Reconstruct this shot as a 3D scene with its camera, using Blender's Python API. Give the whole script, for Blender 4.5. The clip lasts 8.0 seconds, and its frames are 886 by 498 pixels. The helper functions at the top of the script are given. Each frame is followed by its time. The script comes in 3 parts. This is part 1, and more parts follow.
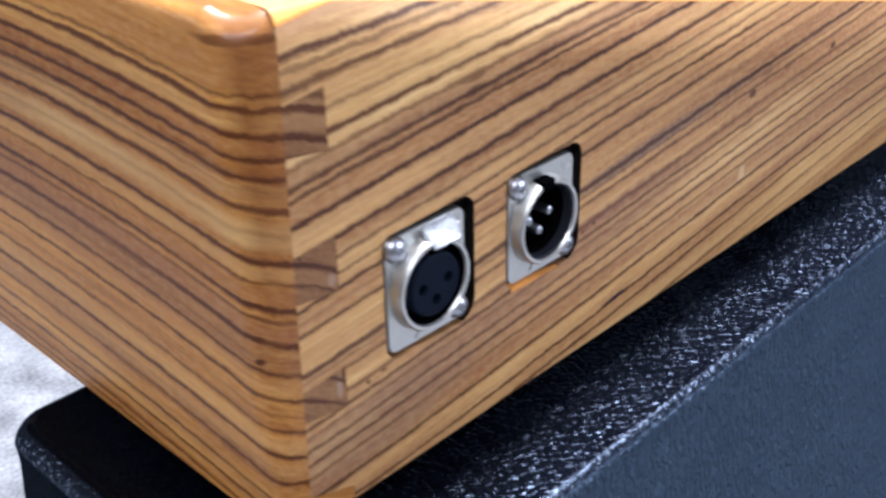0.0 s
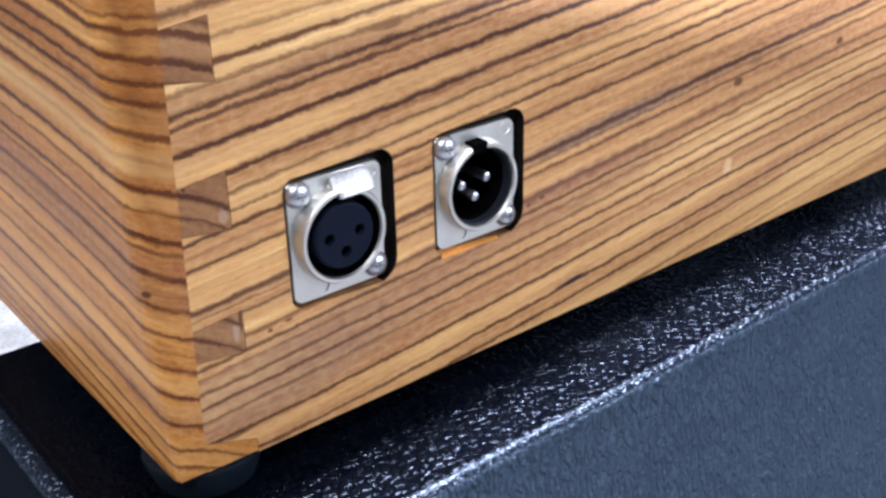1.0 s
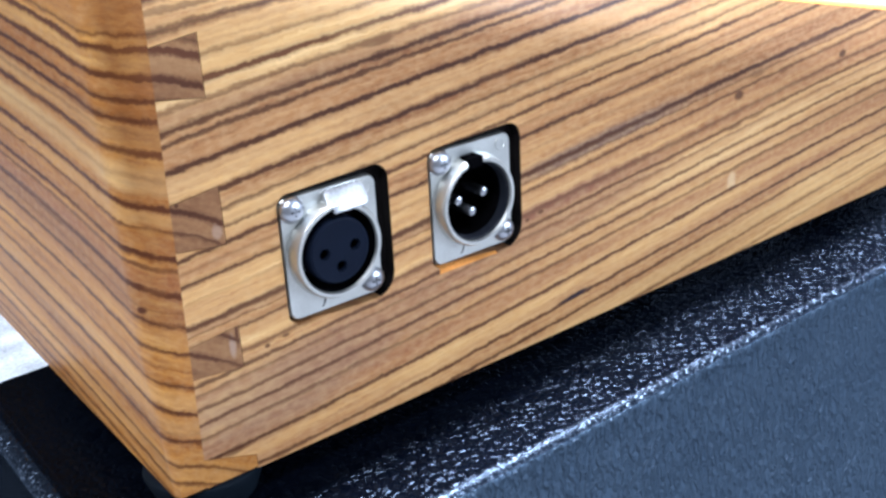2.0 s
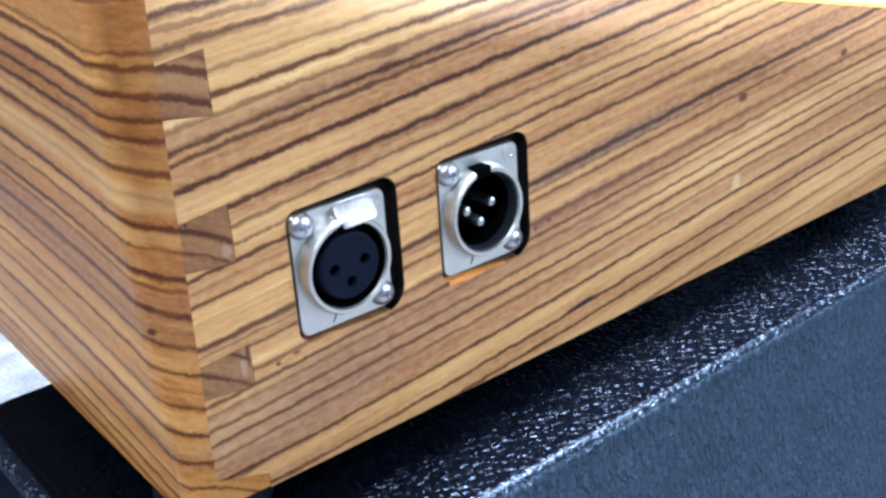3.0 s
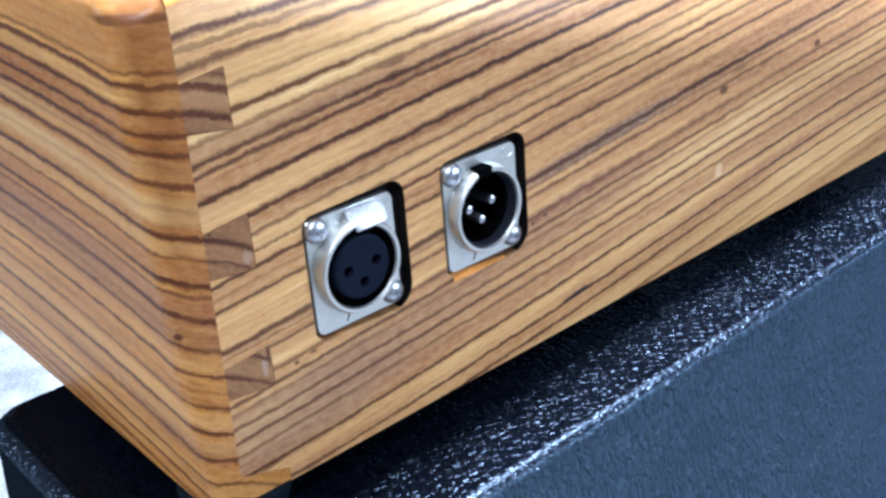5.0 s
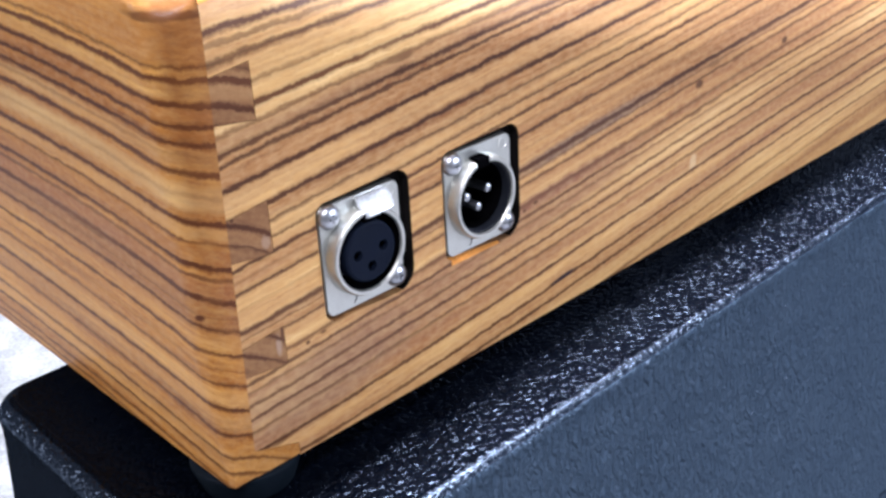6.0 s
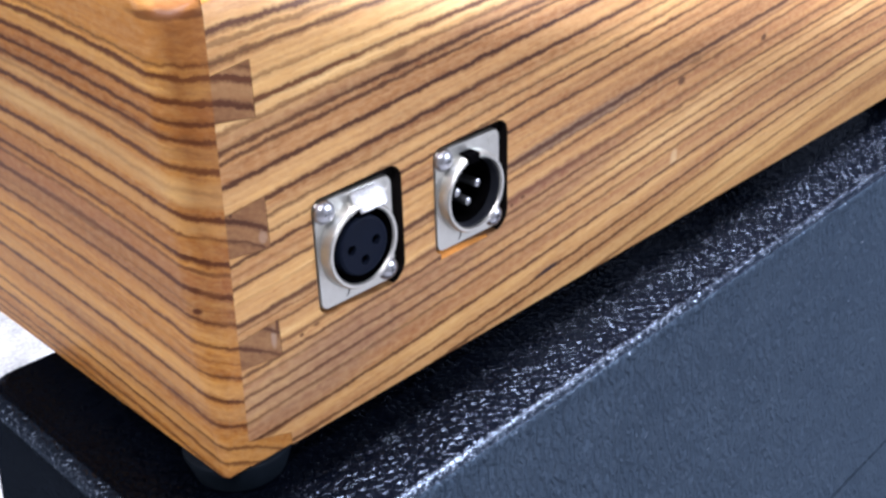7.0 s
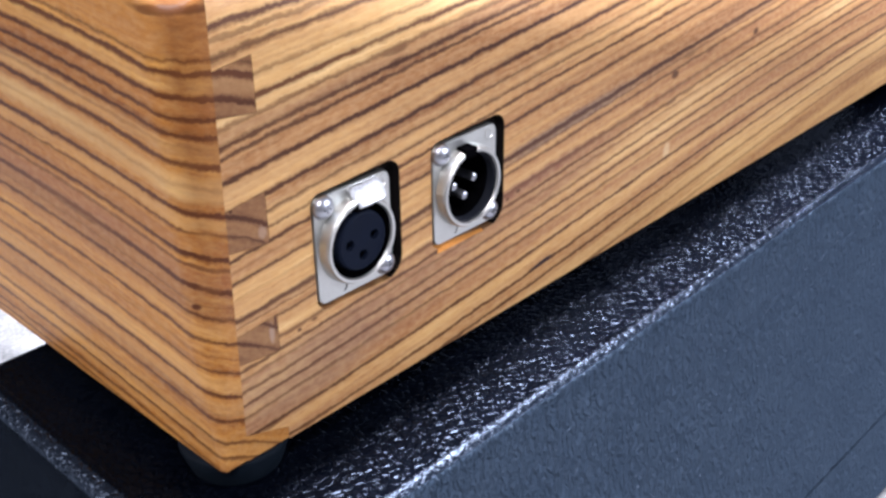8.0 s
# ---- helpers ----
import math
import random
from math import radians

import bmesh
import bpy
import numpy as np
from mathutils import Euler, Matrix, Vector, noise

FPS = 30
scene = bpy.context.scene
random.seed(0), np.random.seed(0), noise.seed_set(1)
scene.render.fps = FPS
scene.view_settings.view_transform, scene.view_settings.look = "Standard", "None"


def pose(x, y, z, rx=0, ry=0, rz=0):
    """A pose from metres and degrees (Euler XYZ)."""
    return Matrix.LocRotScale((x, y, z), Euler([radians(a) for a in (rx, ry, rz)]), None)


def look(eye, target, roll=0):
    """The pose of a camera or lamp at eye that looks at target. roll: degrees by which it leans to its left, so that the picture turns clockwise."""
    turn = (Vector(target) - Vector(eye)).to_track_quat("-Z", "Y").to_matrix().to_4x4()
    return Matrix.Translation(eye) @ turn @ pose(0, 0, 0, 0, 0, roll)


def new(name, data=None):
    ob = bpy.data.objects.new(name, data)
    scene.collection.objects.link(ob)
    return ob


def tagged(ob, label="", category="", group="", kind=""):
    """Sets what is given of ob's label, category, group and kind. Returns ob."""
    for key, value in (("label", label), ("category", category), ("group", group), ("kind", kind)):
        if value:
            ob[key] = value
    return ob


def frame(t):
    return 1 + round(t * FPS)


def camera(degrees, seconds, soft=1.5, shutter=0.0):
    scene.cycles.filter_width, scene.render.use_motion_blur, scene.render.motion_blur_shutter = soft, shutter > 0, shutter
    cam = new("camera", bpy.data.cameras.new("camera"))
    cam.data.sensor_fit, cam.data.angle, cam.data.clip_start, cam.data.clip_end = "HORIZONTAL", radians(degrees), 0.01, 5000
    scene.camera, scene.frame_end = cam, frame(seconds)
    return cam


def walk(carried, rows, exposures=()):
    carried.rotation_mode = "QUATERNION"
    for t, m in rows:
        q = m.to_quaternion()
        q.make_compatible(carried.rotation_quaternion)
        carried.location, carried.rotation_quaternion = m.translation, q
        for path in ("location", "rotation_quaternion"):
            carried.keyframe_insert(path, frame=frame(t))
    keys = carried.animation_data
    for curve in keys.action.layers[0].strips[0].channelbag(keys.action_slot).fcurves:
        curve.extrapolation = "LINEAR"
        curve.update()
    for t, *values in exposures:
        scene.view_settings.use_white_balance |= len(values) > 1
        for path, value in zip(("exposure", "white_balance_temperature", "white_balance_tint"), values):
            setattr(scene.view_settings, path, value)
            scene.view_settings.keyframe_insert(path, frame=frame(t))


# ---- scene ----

# ---------- camera ----------
cam = camera(45.15, 8.0, soft=2.8, shutter=0.5)
PATH = [
    (0, look((-0.1031, -0.1522, 0.1700), (0.0228, -0.0286, 0.0758), -1.38)),
    (0.2, look((-0.0911, -0.1658, 0.1644), (0.0295, -0.0360, 0.0722), -1.98)),
    (0.5, look((-0.0826, -0.1746, 0.1563), (0.0347, -0.0409, 0.0648), -0.83)),
    (1, look((-0.0727, -0.1871, 0.1478), (0.0401, -0.0459, 0.0620), -1.50)),
    (1.5, look((-0.0681, -0.1958, 0.1432), (0.0416, -0.0489, 0.0632), -2.88)),
    (3, look((-0.0700, -0.1876, 0.1460), (0.0420, -0.0427, 0.0656), -4.00)),
    (3.5, look((-0.0704, -0.1845, 0.1484), (0.0421, -0.0406, 0.0670), -4.34)),
    (4, look((-0.0712, -0.1798, 0.1501), (0.0426, -0.0374, 0.0678), -4.48)),
    (4.5, look((-0.0736, -0.1780, 0.1525), (0.0411, -0.0373, 0.0685), -4.57)),
    (5, look((-0.0826, -0.1875, 0.1554), (0.0334, -0.0481, 0.0710), -4.72)),
    (6.5, look((-0.1063, -0.1865, 0.1657), (0.0189, -0.0588, 0.0761), -2.23)),
    (7, look((-0.1077, -0.1846, 0.1685), (0.0182, -0.0588, 0.0771), -1.70)),
    (7.5, look((-0.1087, -0.1826, 0.1718), (0.0177, -0.0590, 0.0783), -1.13)),
    (8, look((-0.1101, -0.1801, 0.1713), (0.0174, -0.0583, 0.0771), -0.79)),
]
EXPOSURES = [(0, -0.66, 6060, 21), (0.5, -0.68, 6350, 24), (1, -0.23, 6300, 21), (1.5, -0.09, 5850, 16), (3.5, -0.20, 5590, 13),
             (4.5, -0.21, 5440, 12), (5.2, -0.19, 5540, 13), (6.3, -0.23, 6300, 22), (8, -0.26, 6380, 23)]

walk(cam, PATH, EXPOSURES)

# ---------- sizes of the place (metres) ----------
TABLE_Z = -0.205          # white table top; z = 0 is the underside of the wooden box
FLOOR_Z = TABLE_Z - 0.75
CEIL_Z = FLOOR_Z + 2.7
ROOM_X0, ROOM_X1 = -2.1, 2.9
ROOM_Y0, ROOM_Y1 = -2.2, 2.6
BOX_LEN, BOX_DEEP = 0.430, 0.170
BACK_T, SIDE_T = 0.0203, 0.018
TOP_Z, TOP_SLOPE = 0.1225, 0.2      # top edge falls along x
CASE_TOP = -0.009


def rgb(r, g, b):
    return (r, g, b, 1.0)


# ---------- light ----------
world = bpy.data.worlds.new("room_air")
scene.world = world
world.use_nodes = True
world.node_tree.nodes["Background"].inputs[0].default_value = rgb(0.75, 0.85, 1.0)
world.node_tree.nodes["Background"].inputs[1].default_value = 0.05


def area_lamp(name, eye, target, sx, sy, watts, colour):
    data = bpy.data.lights.new(name, "AREA")
    data.shape, data.size, data.size_y, data.energy, data.color = "RECTANGLE", sx, sy, watts, colour
    ob = new(name, data)
    ob.matrix_world = look(eye, target)
    return ob


# the daylight of the window behind the camera, and the ceiling panels
# wall side, centre along the wall, centre height, width, height, watts, colour
WINDOWS = [("south", 1.95, FLOOR_Z + 1.85, 1.7, 1.1, 124, (0.80, 0.90, 1.0)),
           ("west", 1.30, FLOOR_Z + 1.95, 1.2, 0.9, 43, (0.95, 0.97, 0.98)),
           ("east", 1.65, FLOOR_Z + 1.45, 1.7, 1.5, 58, (0.92, 0.96, 1.0))]


def window_frame_pose(side, along, height):
    """Pose at the middle of an opening: x along the wall, y into the room."""
    if side == "south":
        return pose(along, ROOM_Y0, height)
    if side == "east":
        return pose(ROOM_X1, along, height, 0, 0, 90)
    return pose(ROOM_X0, along, height, 0, 0, -90)


for side_, along_, height_, wide_, tall_, watts_, tint_ in WINDOWS:
    m_ = window_frame_pose(side_, along_, height_)
    area_lamp("window_daylight", m_ @ Vector((0, -0.02, 0)), m_ @ Vector((0, 1, 0)), wide_, tall_, watts_, tint_)
PANELS = [(0.80, 0.19, 270), (-0.95, -0.95, 52)]     # x, y, watts
for px_, py_, watts_ in PANELS:
    area_lamp("ceiling_glow", (px_, py_, CEIL_Z - 0.035), (px_, py_, 0), 1.16, 0.30, watts_, (0.93, 0.97, 1.0))


# ---------- material helpers ----------
class Nodes:
    """Short hand for building one node material."""

    def __init__(self, name):
        self.mat = bpy.data.materials.new(name)
        self.mat.use_nodes = True
        self.tree = self.mat.node_tree
        self.bsdf = self.tree.nodes["Principled BSDF"]

    def add(self, kind, **props):
        n = self.tree.nodes.new(kind)
        for k, v in props.items():
            if k == "operation":
                n.operation = v
            elif k == "blend_type":
                n.blend_type = v
            elif k == "data_type":
                n.data_type = v
            elif k == "feature":
                n.feature = v
            elif k == "noise_dimensions":
                n.noise_dimensions = v
        return n

    def put(self, socket, value):
        if hasattr(value, "is_output"):
            self.tree.links.new(value, socket)
        else:
            socket.default_value = value

    def math(self, op, a, b=0.0, c=0.0):
        n = self.add("ShaderNodeMath", operation=op)
        for s, v in zip(n.inputs, (a, b, c)):
            self.put(s, v)
        return n.outputs[0]

    def coords(self):
        return self.add("ShaderNodeTexCoord").outputs["Object"]

    def scaled(self, vec, scale, loc=(0, 0, 0), rot=(0, 0, 0)):
        n = self.add("ShaderNodeMapping")
        self.put(n.inputs[0], vec)
        n.inputs["Location"].default_value = loc
        n.inputs["Rotation"].default_value = rot
        n.inputs["Scale"].default_value = scale
        return n.outputs[0]

    def noise(self, vec, scale, detail=3.0, rough=0.55, distort=0.0):
        n = self.add("ShaderNodeTexNoise")
        self.put(n.inputs["Vector"], vec)
        n.inputs["Scale"].default_value, n.inputs["Detail"].default_value = scale, detail
        n.inputs["Roughness"].default_value, n.inputs["Distortion"].default_value = rough, distort
        return n.outputs[0]

    def voronoi(self, vec, scale, feature="F1", jitter=1.0):
        n = self.add("ShaderNodeTexVoronoi", feature=feature)
        self.put(n.inputs["Vector"], vec)
        n.inputs["Scale"].default_value = scale
        n.inputs["Randomness"].default_value = jitter
        return n.outputs["Distance"]

    def ramp(self, fac, stops, smooth=True):
        n = self.add("ShaderNodeValToRGB")
        self.put(n.inputs[0], fac)
        e = n.color_ramp.elements
        n.color_ramp.interpolation = "EASE" if smooth else "LINEAR"
        e[0].position, e[0].color = stops[0]
        e[1].position, e[1].color = stops[-1]
        for p, c in stops[1:-1]:
            s = e.new(p)
            s.color = c
        return n.outputs[0]

    def level(self, fac, lo, hi, a=0.0, b=1.0):
        n = self.add("ShaderNodeMapRange")
        for s, v in zip(n.inputs, (fac, lo, hi, a, b)):
            self.put(s, v)
        return n.outputs[0]

    def mix(self, fac, a, b, blend="MIX"):
        n = self.add("ShaderNodeMix", data_type="RGBA", blend_type=blend)
        self.put(n.inputs[0], fac)
        self.put(n.inputs[6], a)
        self.put(n.inputs[7], b)
        return n.outputs[2]

    def bump(self, height, strength, distance, normal=None):
        n = self.add("ShaderNodeBump")
        self.put(n.inputs["Height"], height)
        n.inputs["Strength"].default_value, n.inputs["Distance"].default_value = strength, distance
        if normal is not None:
            self.put(n.inputs["Normal"], normal)
        return n.outputs[0]

    def done(self, colour, rough, normal=None, metal=0.0, **more):
        i = self.bsdf.inputs
        self.put(i["Base Color"], colour)
        self.put(i["Roughness"], rough)
        self.put(i["Metallic"], metal)
        if normal is not None:
            self.put(i["Normal"], normal)
        for k, v in more.items():
            self.put(i[k.replace("_", " ")], v)
        return self.mat


def plain(name, colour, rough, metal=0.0, grain=900.0, amount=0.12, bump=0.05, gloss=0.5):
    """A plain surface with a little uneven tone and relief."""
    m = Nodes(name)
    co = m.coords()
    a, b = m.noise(co, grain, 3), m.noise(co, grain * 0.08, 3)
    v = m.math("ADD", m.math("MULTIPLY", a, 0.5), m.math("MULTIPLY", b, 0.5))
    f = m.level(v, 0.3, 0.7, 1.0 - amount, 1.0 + amount)
    dark = m.mix(1.0, rgb(*colour), f, "MULTIPLY")
    return m.done(dark, m.level(b, 0.3, 0.7, rough * 0.85, min(1.0, rough * 1.15)), m.bump(a, bump, 0.0004), metal, Specular_IOR_Level=gloss)


# dark growth lines of the two boards that meet at the corner: layer height in mm, half width in mm, depth of colour
SIDE_LINES = [(115, .85, .85), (112.8, .45, .6), (109.9, .65, .8), (104.4, .5, .6), (100.3, .85, .95), (96.9, .5, .65), (93.3, .75, .85), (91, .6, .8),
              (85.5, .75, 1), (78.6, .75, .95), (74.1, .4, .7), (70, .45, .75), (66.3, .6, .85), (63.2, .35, .35), (60, .6, .95), (55.5, .3, .25),
              (49.7, .85, .9), (47.4, .3, .5), (44.8, .5, .8), (38.4, .8, .6), (34.6, .5, .8), (32, .35, .55), (28, .45, .8), (24.3, .5, .85), (20.5, .45, .7),
              (13.8, .65, .95), (6.8, .6, .9), (2.3, .5, .85), (-4.9, .5, .8), (-11, .4, .65)]
BACK_LINES = [(103.8, .5, .7), (101.2, .8, 1), (96.1, .75, 1), (91.7, .65, .9), (87.7, .8, .85), (85, .3, .35), (81.4, .8, .9), (76.2, .3, .3), (70.2, .8, 1), (65.5, .45, .8),
              (59.7, .75, 1), (57.0, .5, .7), (51.8, .85, .95), (47.6, .3, .35), (44.3, .6, .9), (38.1, .6, .95), (34, .3, .3), (30, .5, .8), (23.3, .7, .9), (16.3, .55, .8),
              (9.8, .5, .85), (5.2, .45, .85), (0.9, .4, .85), (-1.9, .35, .8), (-3.8, .3, .8), (-5.6, .35, .8), (-7.2, .3, .75), (-9, .35, .7)]


# knots, pits and pitch streaks: place along the board, height, half length, half height (mm), depth of colour
SIDE_SPOTS = [(246.5, 56.2, 2.2, 1.5, .9), (192.8, 53.2, 2.6, 1.7, .85), (201, 58.3, 5, 1.2, .5), (215, 57, 4, 1.0, .6),
              (191, 43.6, 4, 1.0, .6), (202, 45, 4, .9, .5), (26.7, 29.9, .8, .6, .9), (31.6, 30.8, 1.2, .6, .8), (110.7, 38.6, 1.2, .7, .9),
              (105.9, 37.5, 1.0, .7, .9), (62, 92.7, 6, 1.2, .6), (16, 7.2, 4, 1.2, .7)]
GOLD, RED, UMBER = (0.76, 0.49, 0.195), (0.255, 0.090, 0.042), (0.215, 0.115, 0.070)
SIDE_BANDS = [(104.5, 5.5, .20, GOLD), (95, 3.5, .40, UMBER), (82, 4, .25, GOLD), (72, 5, .30, GOLD), (49.3, 2.8, .95, (0.165, 0.100, 0.072), 98, 172), (49.1, 2.0, .5, UMBER), (43.4, 2.9, .40, RED), (37.6, 2.6, .45, RED), (38.0, 2.2, .75, (0.200, 0.068, 0.045), 60, 150),
              (31, 2.4, .25, RED), (24, 2.4, .30, RED), (16.8, 3.2, .45, RED), (7.4, 3.1, .50, RED), (63.2, 2.4, .30, RED), (-2, 3, .35, GOLD)]
# a pale glue mark and duller heartwood low down beside the joint: place, height, half length, half height (mm), strength, tone
SIDE_PATCHES = [(123.5, 9.6, 7.0, 0.9, 1.0, (0.022, 0.014, 0.020)), (191.5, 26, 2.2, 3.6, .42, (0.80, 0.62, 0.36)), (30, 18, 32, 11, .60, (0.270, 0.155, 0.092)), (58, 24, 36, 9, .55, (0.225, 0.100, 0.058)), (118, 36, 50, 7, .50, (0.225, 0.095, 0.055))]
BACK_BANDS = [(112, 9, .5, (0.45, 0.200, 0.060)), (98.7, 2.4, .28, UMBER), (94, 2.0, .30, RED), (84.5, 2.5, .45, GOLD), (76, 4.0, .70, GOLD), (67.8, 2.2, .30, GOLD), (62, 2.6, .30, RED),
              (54, 4.5, .70, RED), (48.0, 5.5, .60, (0.200, 0.085, 0.045)), (41.5, 3.0, .40, RED), (25.8, 3.0, .22, GOLD), (19.5, 3.0, .18, GOLD), (7, 5.0, .18, GOLD)]
BACK_SPOTS = [(3.5, 114.2, 9, 1.1, .75), (3.7, 46.5, 1.4, .9, 1), (50, 56.2, 14, 1.6, .6)]
END_SPOTS = [(19.7, 35.3, .45, 2.8, .95), (10.6, 68.2, .6, .6, .9)]


# how the growth layers of each board rise and spread: u = z + sum of c * a**i * b**j * z**k, in tenths of a metre,
# a along the board from its reference place, b through its thickness
SIDE_WARP = [(-0.0960, 1, 0, 0), (0.0290, 1, 0, 1), (-0.2129, 1, 0, 2), (0.1895, 1, 0, 3), (-0.0247, 2, 0, 0), (0.0841, 2, 0, 1), (-0.0680, 2, 0, 2), (0.0055, 3, 0, 0), (-0.0054, 3, 0, 1)]
BACK_WARP = [(-0.0798, 1, 0, 0), (-0.1030, 1, 0, 1), (0.0478, 1, 0, 2), (0.0270, 2, 0, 0), (0.0419, 2, 0, 1), (0.3914, 0, 1, 0), (0.0070, 0, 1, 1), (0.9202, 0, 2, 0), (-0.4023, 0, 1, 2)]


def zebra_wood(name, lines, along, warp, origin, seed, tones, blush_tone, spots=(), spot_axis=0, flecks=0.40, inks=((0.040, 0.012, 0.006), (0.095, 0.033, 0.014)), bands=(), pale=(), end_grain=None):
    """Striped hardwood as a solid: dark growth layers lying nearly flat, running along one axis, under a satin lacquer."""
    m = Nodes(name)
    co = m.coords()
    split = m.add("ShaderNodeSeparateXYZ")
    m.put(split.inputs[0], co)
    run, z = split.outputs[along], split.outputs[2]
    stretch = (0.10, 1.0, 1.0) if along == 0 else (1.0, 0.10, 1.0)
    sway = m.noise(m.scaled(co, (0.35, 1, 1) if along == 0 else (1, 0.35, 1), (seed, seed * 2, 0)), 55, 2)
    jag = m.noise(m.scaled(co, (0.5, 1, 1) if along == 0 else (1, 0.5, 1), (seed, 0, seed)), 330, 3, 0.6)
    # layer height in mm
    a_run = m.math("MULTIPLY_ADD", run, 10.0, -origin)
    powers = {"a": [None, a_run], "b": [None, m.math("MULTIPLY", split.outputs[1 - along], 10.0)], "z": [None, m.math("MULTIPLY", z, 10.0)]}
    for key in powers:
        for _ in range(2):
            powers[key].append(m.math("MULTIPLY", powers[key][-1], powers[key][1]))
    u = powers["z"][1]
    for c_, i_, j_, k_ in warp:
        term = c_
        for key, e_ in (("a", i_), ("b", j_), ("z", k_)):
            if e_:
                term = m.math("MULTIPLY", term, powers[key][e_])
        u = m.math("ADD", u, term)
    u = m.math("MULTIPLY", u, 100.0)
    u = m.math("ADD", u, m.math("MULTIPLY", m.math("SUBTRACT", sway, 0.5), 1.3))
    u = m.math("ADD", u, m.math("MULTIPLY", m.math("SUBTRACT", jag, 0.5), 1.7))
    tooth = m.noise(m.scaled(co, (0.7, 1, 1) if along == 0 else (1, 0.7, 1), (seed, 2, seed)), 1100, 2, 0.6)
    u = m.math("ADD", u, m.math("MULTIPLY", m.math("SUBTRACT", tooth, 0.5), 0.85))
    un = m.math("MULTIPLY", m.math("ADD", u, 16.0), 1 / 140.0)
    marks = None
    for part_ in range(5):
        some = sorted(lines[part_::5])
        stops = []
        for h_, w_, d_ in some:
            p_ = (h_ + 16.0) / 140.0
            w_ *= 0.95
            stops += [(p_ - (w_ * 1.2 + 0.28) / 140, rgb(0, 0, 0)), (p_ - w_ * 0.45 / 140, rgb(d_, d_, d_)),
                      (p_ + w_ * 0.35 / 140, rgb(d_, d_, d_)), (p_ + (w_ + 0.20) / 140, rgb(0, 0, 0))]
        stops = [(max(0.0, min(1.0, p_)), c_) for p_, c_ in stops]
        r_ = m.ramp(un, stops)
        marks = r_ if marks is None else m.mix(1.0, marks, r_, "LIGHTEN")
    # uneven strength of the lines along the board
    fade = m.level(m.noise(m.scaled(co, stretch, (seed + 3, 1, 2)), 120, 3), 0.28, 0.52, 0.7, 1.0)
    marks = m.math("MINIMUM", 1.0, m.math("MULTIPLY", m.math("MULTIPLY", marks, fade), 1.18))
    # knots, pitch streaks and pits
    for a_, b_, ra, rb, dark_ in spots:
        da = m.math("MULTIPLY", m.math("SUBTRACT", split.outputs[spot_axis], a_ / 1000), 1000 / ra)
        db = m.math("MULTIPLY", m.math("SUBTRACT", z, b_ / 1000), 1000 / rb)
        if ra > 2 * rb and spot_axis == along:
            db = m.math("SUBTRACT", db, m.math("MULTIPLY", da, 0.06 * ra / rb))
        far = m.math("ADD", m.math("ADD", m.math("MULTIPLY", da, da), m.math("MULTIPLY", db, db)), m.math("MULTIPLY", m.math("SUBTRACT", jag, 0.5), 1.6))
        marks = m.math("MAXIMUM", marks, m.level(far, 0.35, 1.2, dark_, 0.0))
    # fine streaks and broad bands of tone
    layered = m.add("ShaderNodeCombineXYZ")
    m.put(layered.inputs[0], m.math("MULTIPLY", run, 0.04))
    m.put(layered.inputs[1], m.math("MULTIPLY", split.outputs[1 - along], 0.2))
    m.put(layered.inputs[2], m.math("MULTIPLY", u, 0.001))
    fine = m.noise(layered.outputs[0], 900, 4, 0.65)
    broad = m.noise(layered.outputs[0], 85, 2, 0.5)
    base = m.ramp(m.math("ADD", m.math("MULTIPLY", broad, 0.6), m.math("MULTIPLY", fine, 0.4)),
                  [(0.35, tones[0]), (0.445, tones[1]), (0.545, tones[2]), (0.66, tones[3])], False)
    blush = m.noise(m.scaled(co, (0.30, 1, 1) if along == 0 else (1, 0.30, 1), (seed * 3, 0, 1)), 26, 3, 0.55)
    base = m.mix(m.level(blush, 0.44, 0.66, 0.0, 0.45), base, blush_tone)
    # broad bands of redder or greyer heartwood, stronger here and there
    patch = m.level(m.noise(m.scaled(co, (0.22, 1, 1) if along == 0 else (1, 0.22, 1), (seed, 9, 4)), 45, 3, 0.6), 0.30, 0.60, 0.35, 1.0)
    for h_, w_, d_, tone_, *reach in bands:
        off = m.math("ABSOLUTE", m.math("MULTIPLY", m.math("SUBTRACT", u, h_), 1 / w_))
        here = m.math("MULTIPLY", m.level(off, 0.45, 1.0, d_, 0.0), patch)
        if reach:
            # only along a stretch of the board
            mid, half = (reach[0] + reach[1]) / 2000, (reach[1] - reach[0]) / 2000
            away = m.math("ABSOLUTE", m.math("MULTIPLY", m.math("SUBTRACT", run, mid), 1 / half))
            here = m.math("MULTIPLY", m.level(off, 0.45, 1.0, d_, 0.0), m.level(away, 0.5, 1.0, 1.0, 0.0))
        base = m.mix(here, base, rgb(*tone_))
    late = []
    for a_, b_, ra, rb, d_, tone_ in pale:
        da = m.math("MULTIPLY", m.math("SUBTRACT", split.outputs[spot_axis], a_ / 1000), 1000 / ra)
        db = m.math("MULTIPLY", m.math("SUBTRACT", z, b_ / 1000), 1000 / rb)
        if ra > 2 * rb and spot_axis == along:
            db = m.math("SUBTRACT", db, m.math("MULTIPLY", da, 0.11 * ra / rb))
        far = m.math("ADD", m.math("ADD", m.math("MULTIPLY", da, da), m.math("MULTIPLY", db, db)), m.math("MULTIPLY", m.math("SUBTRACT", jag, 0.5), 1.6))
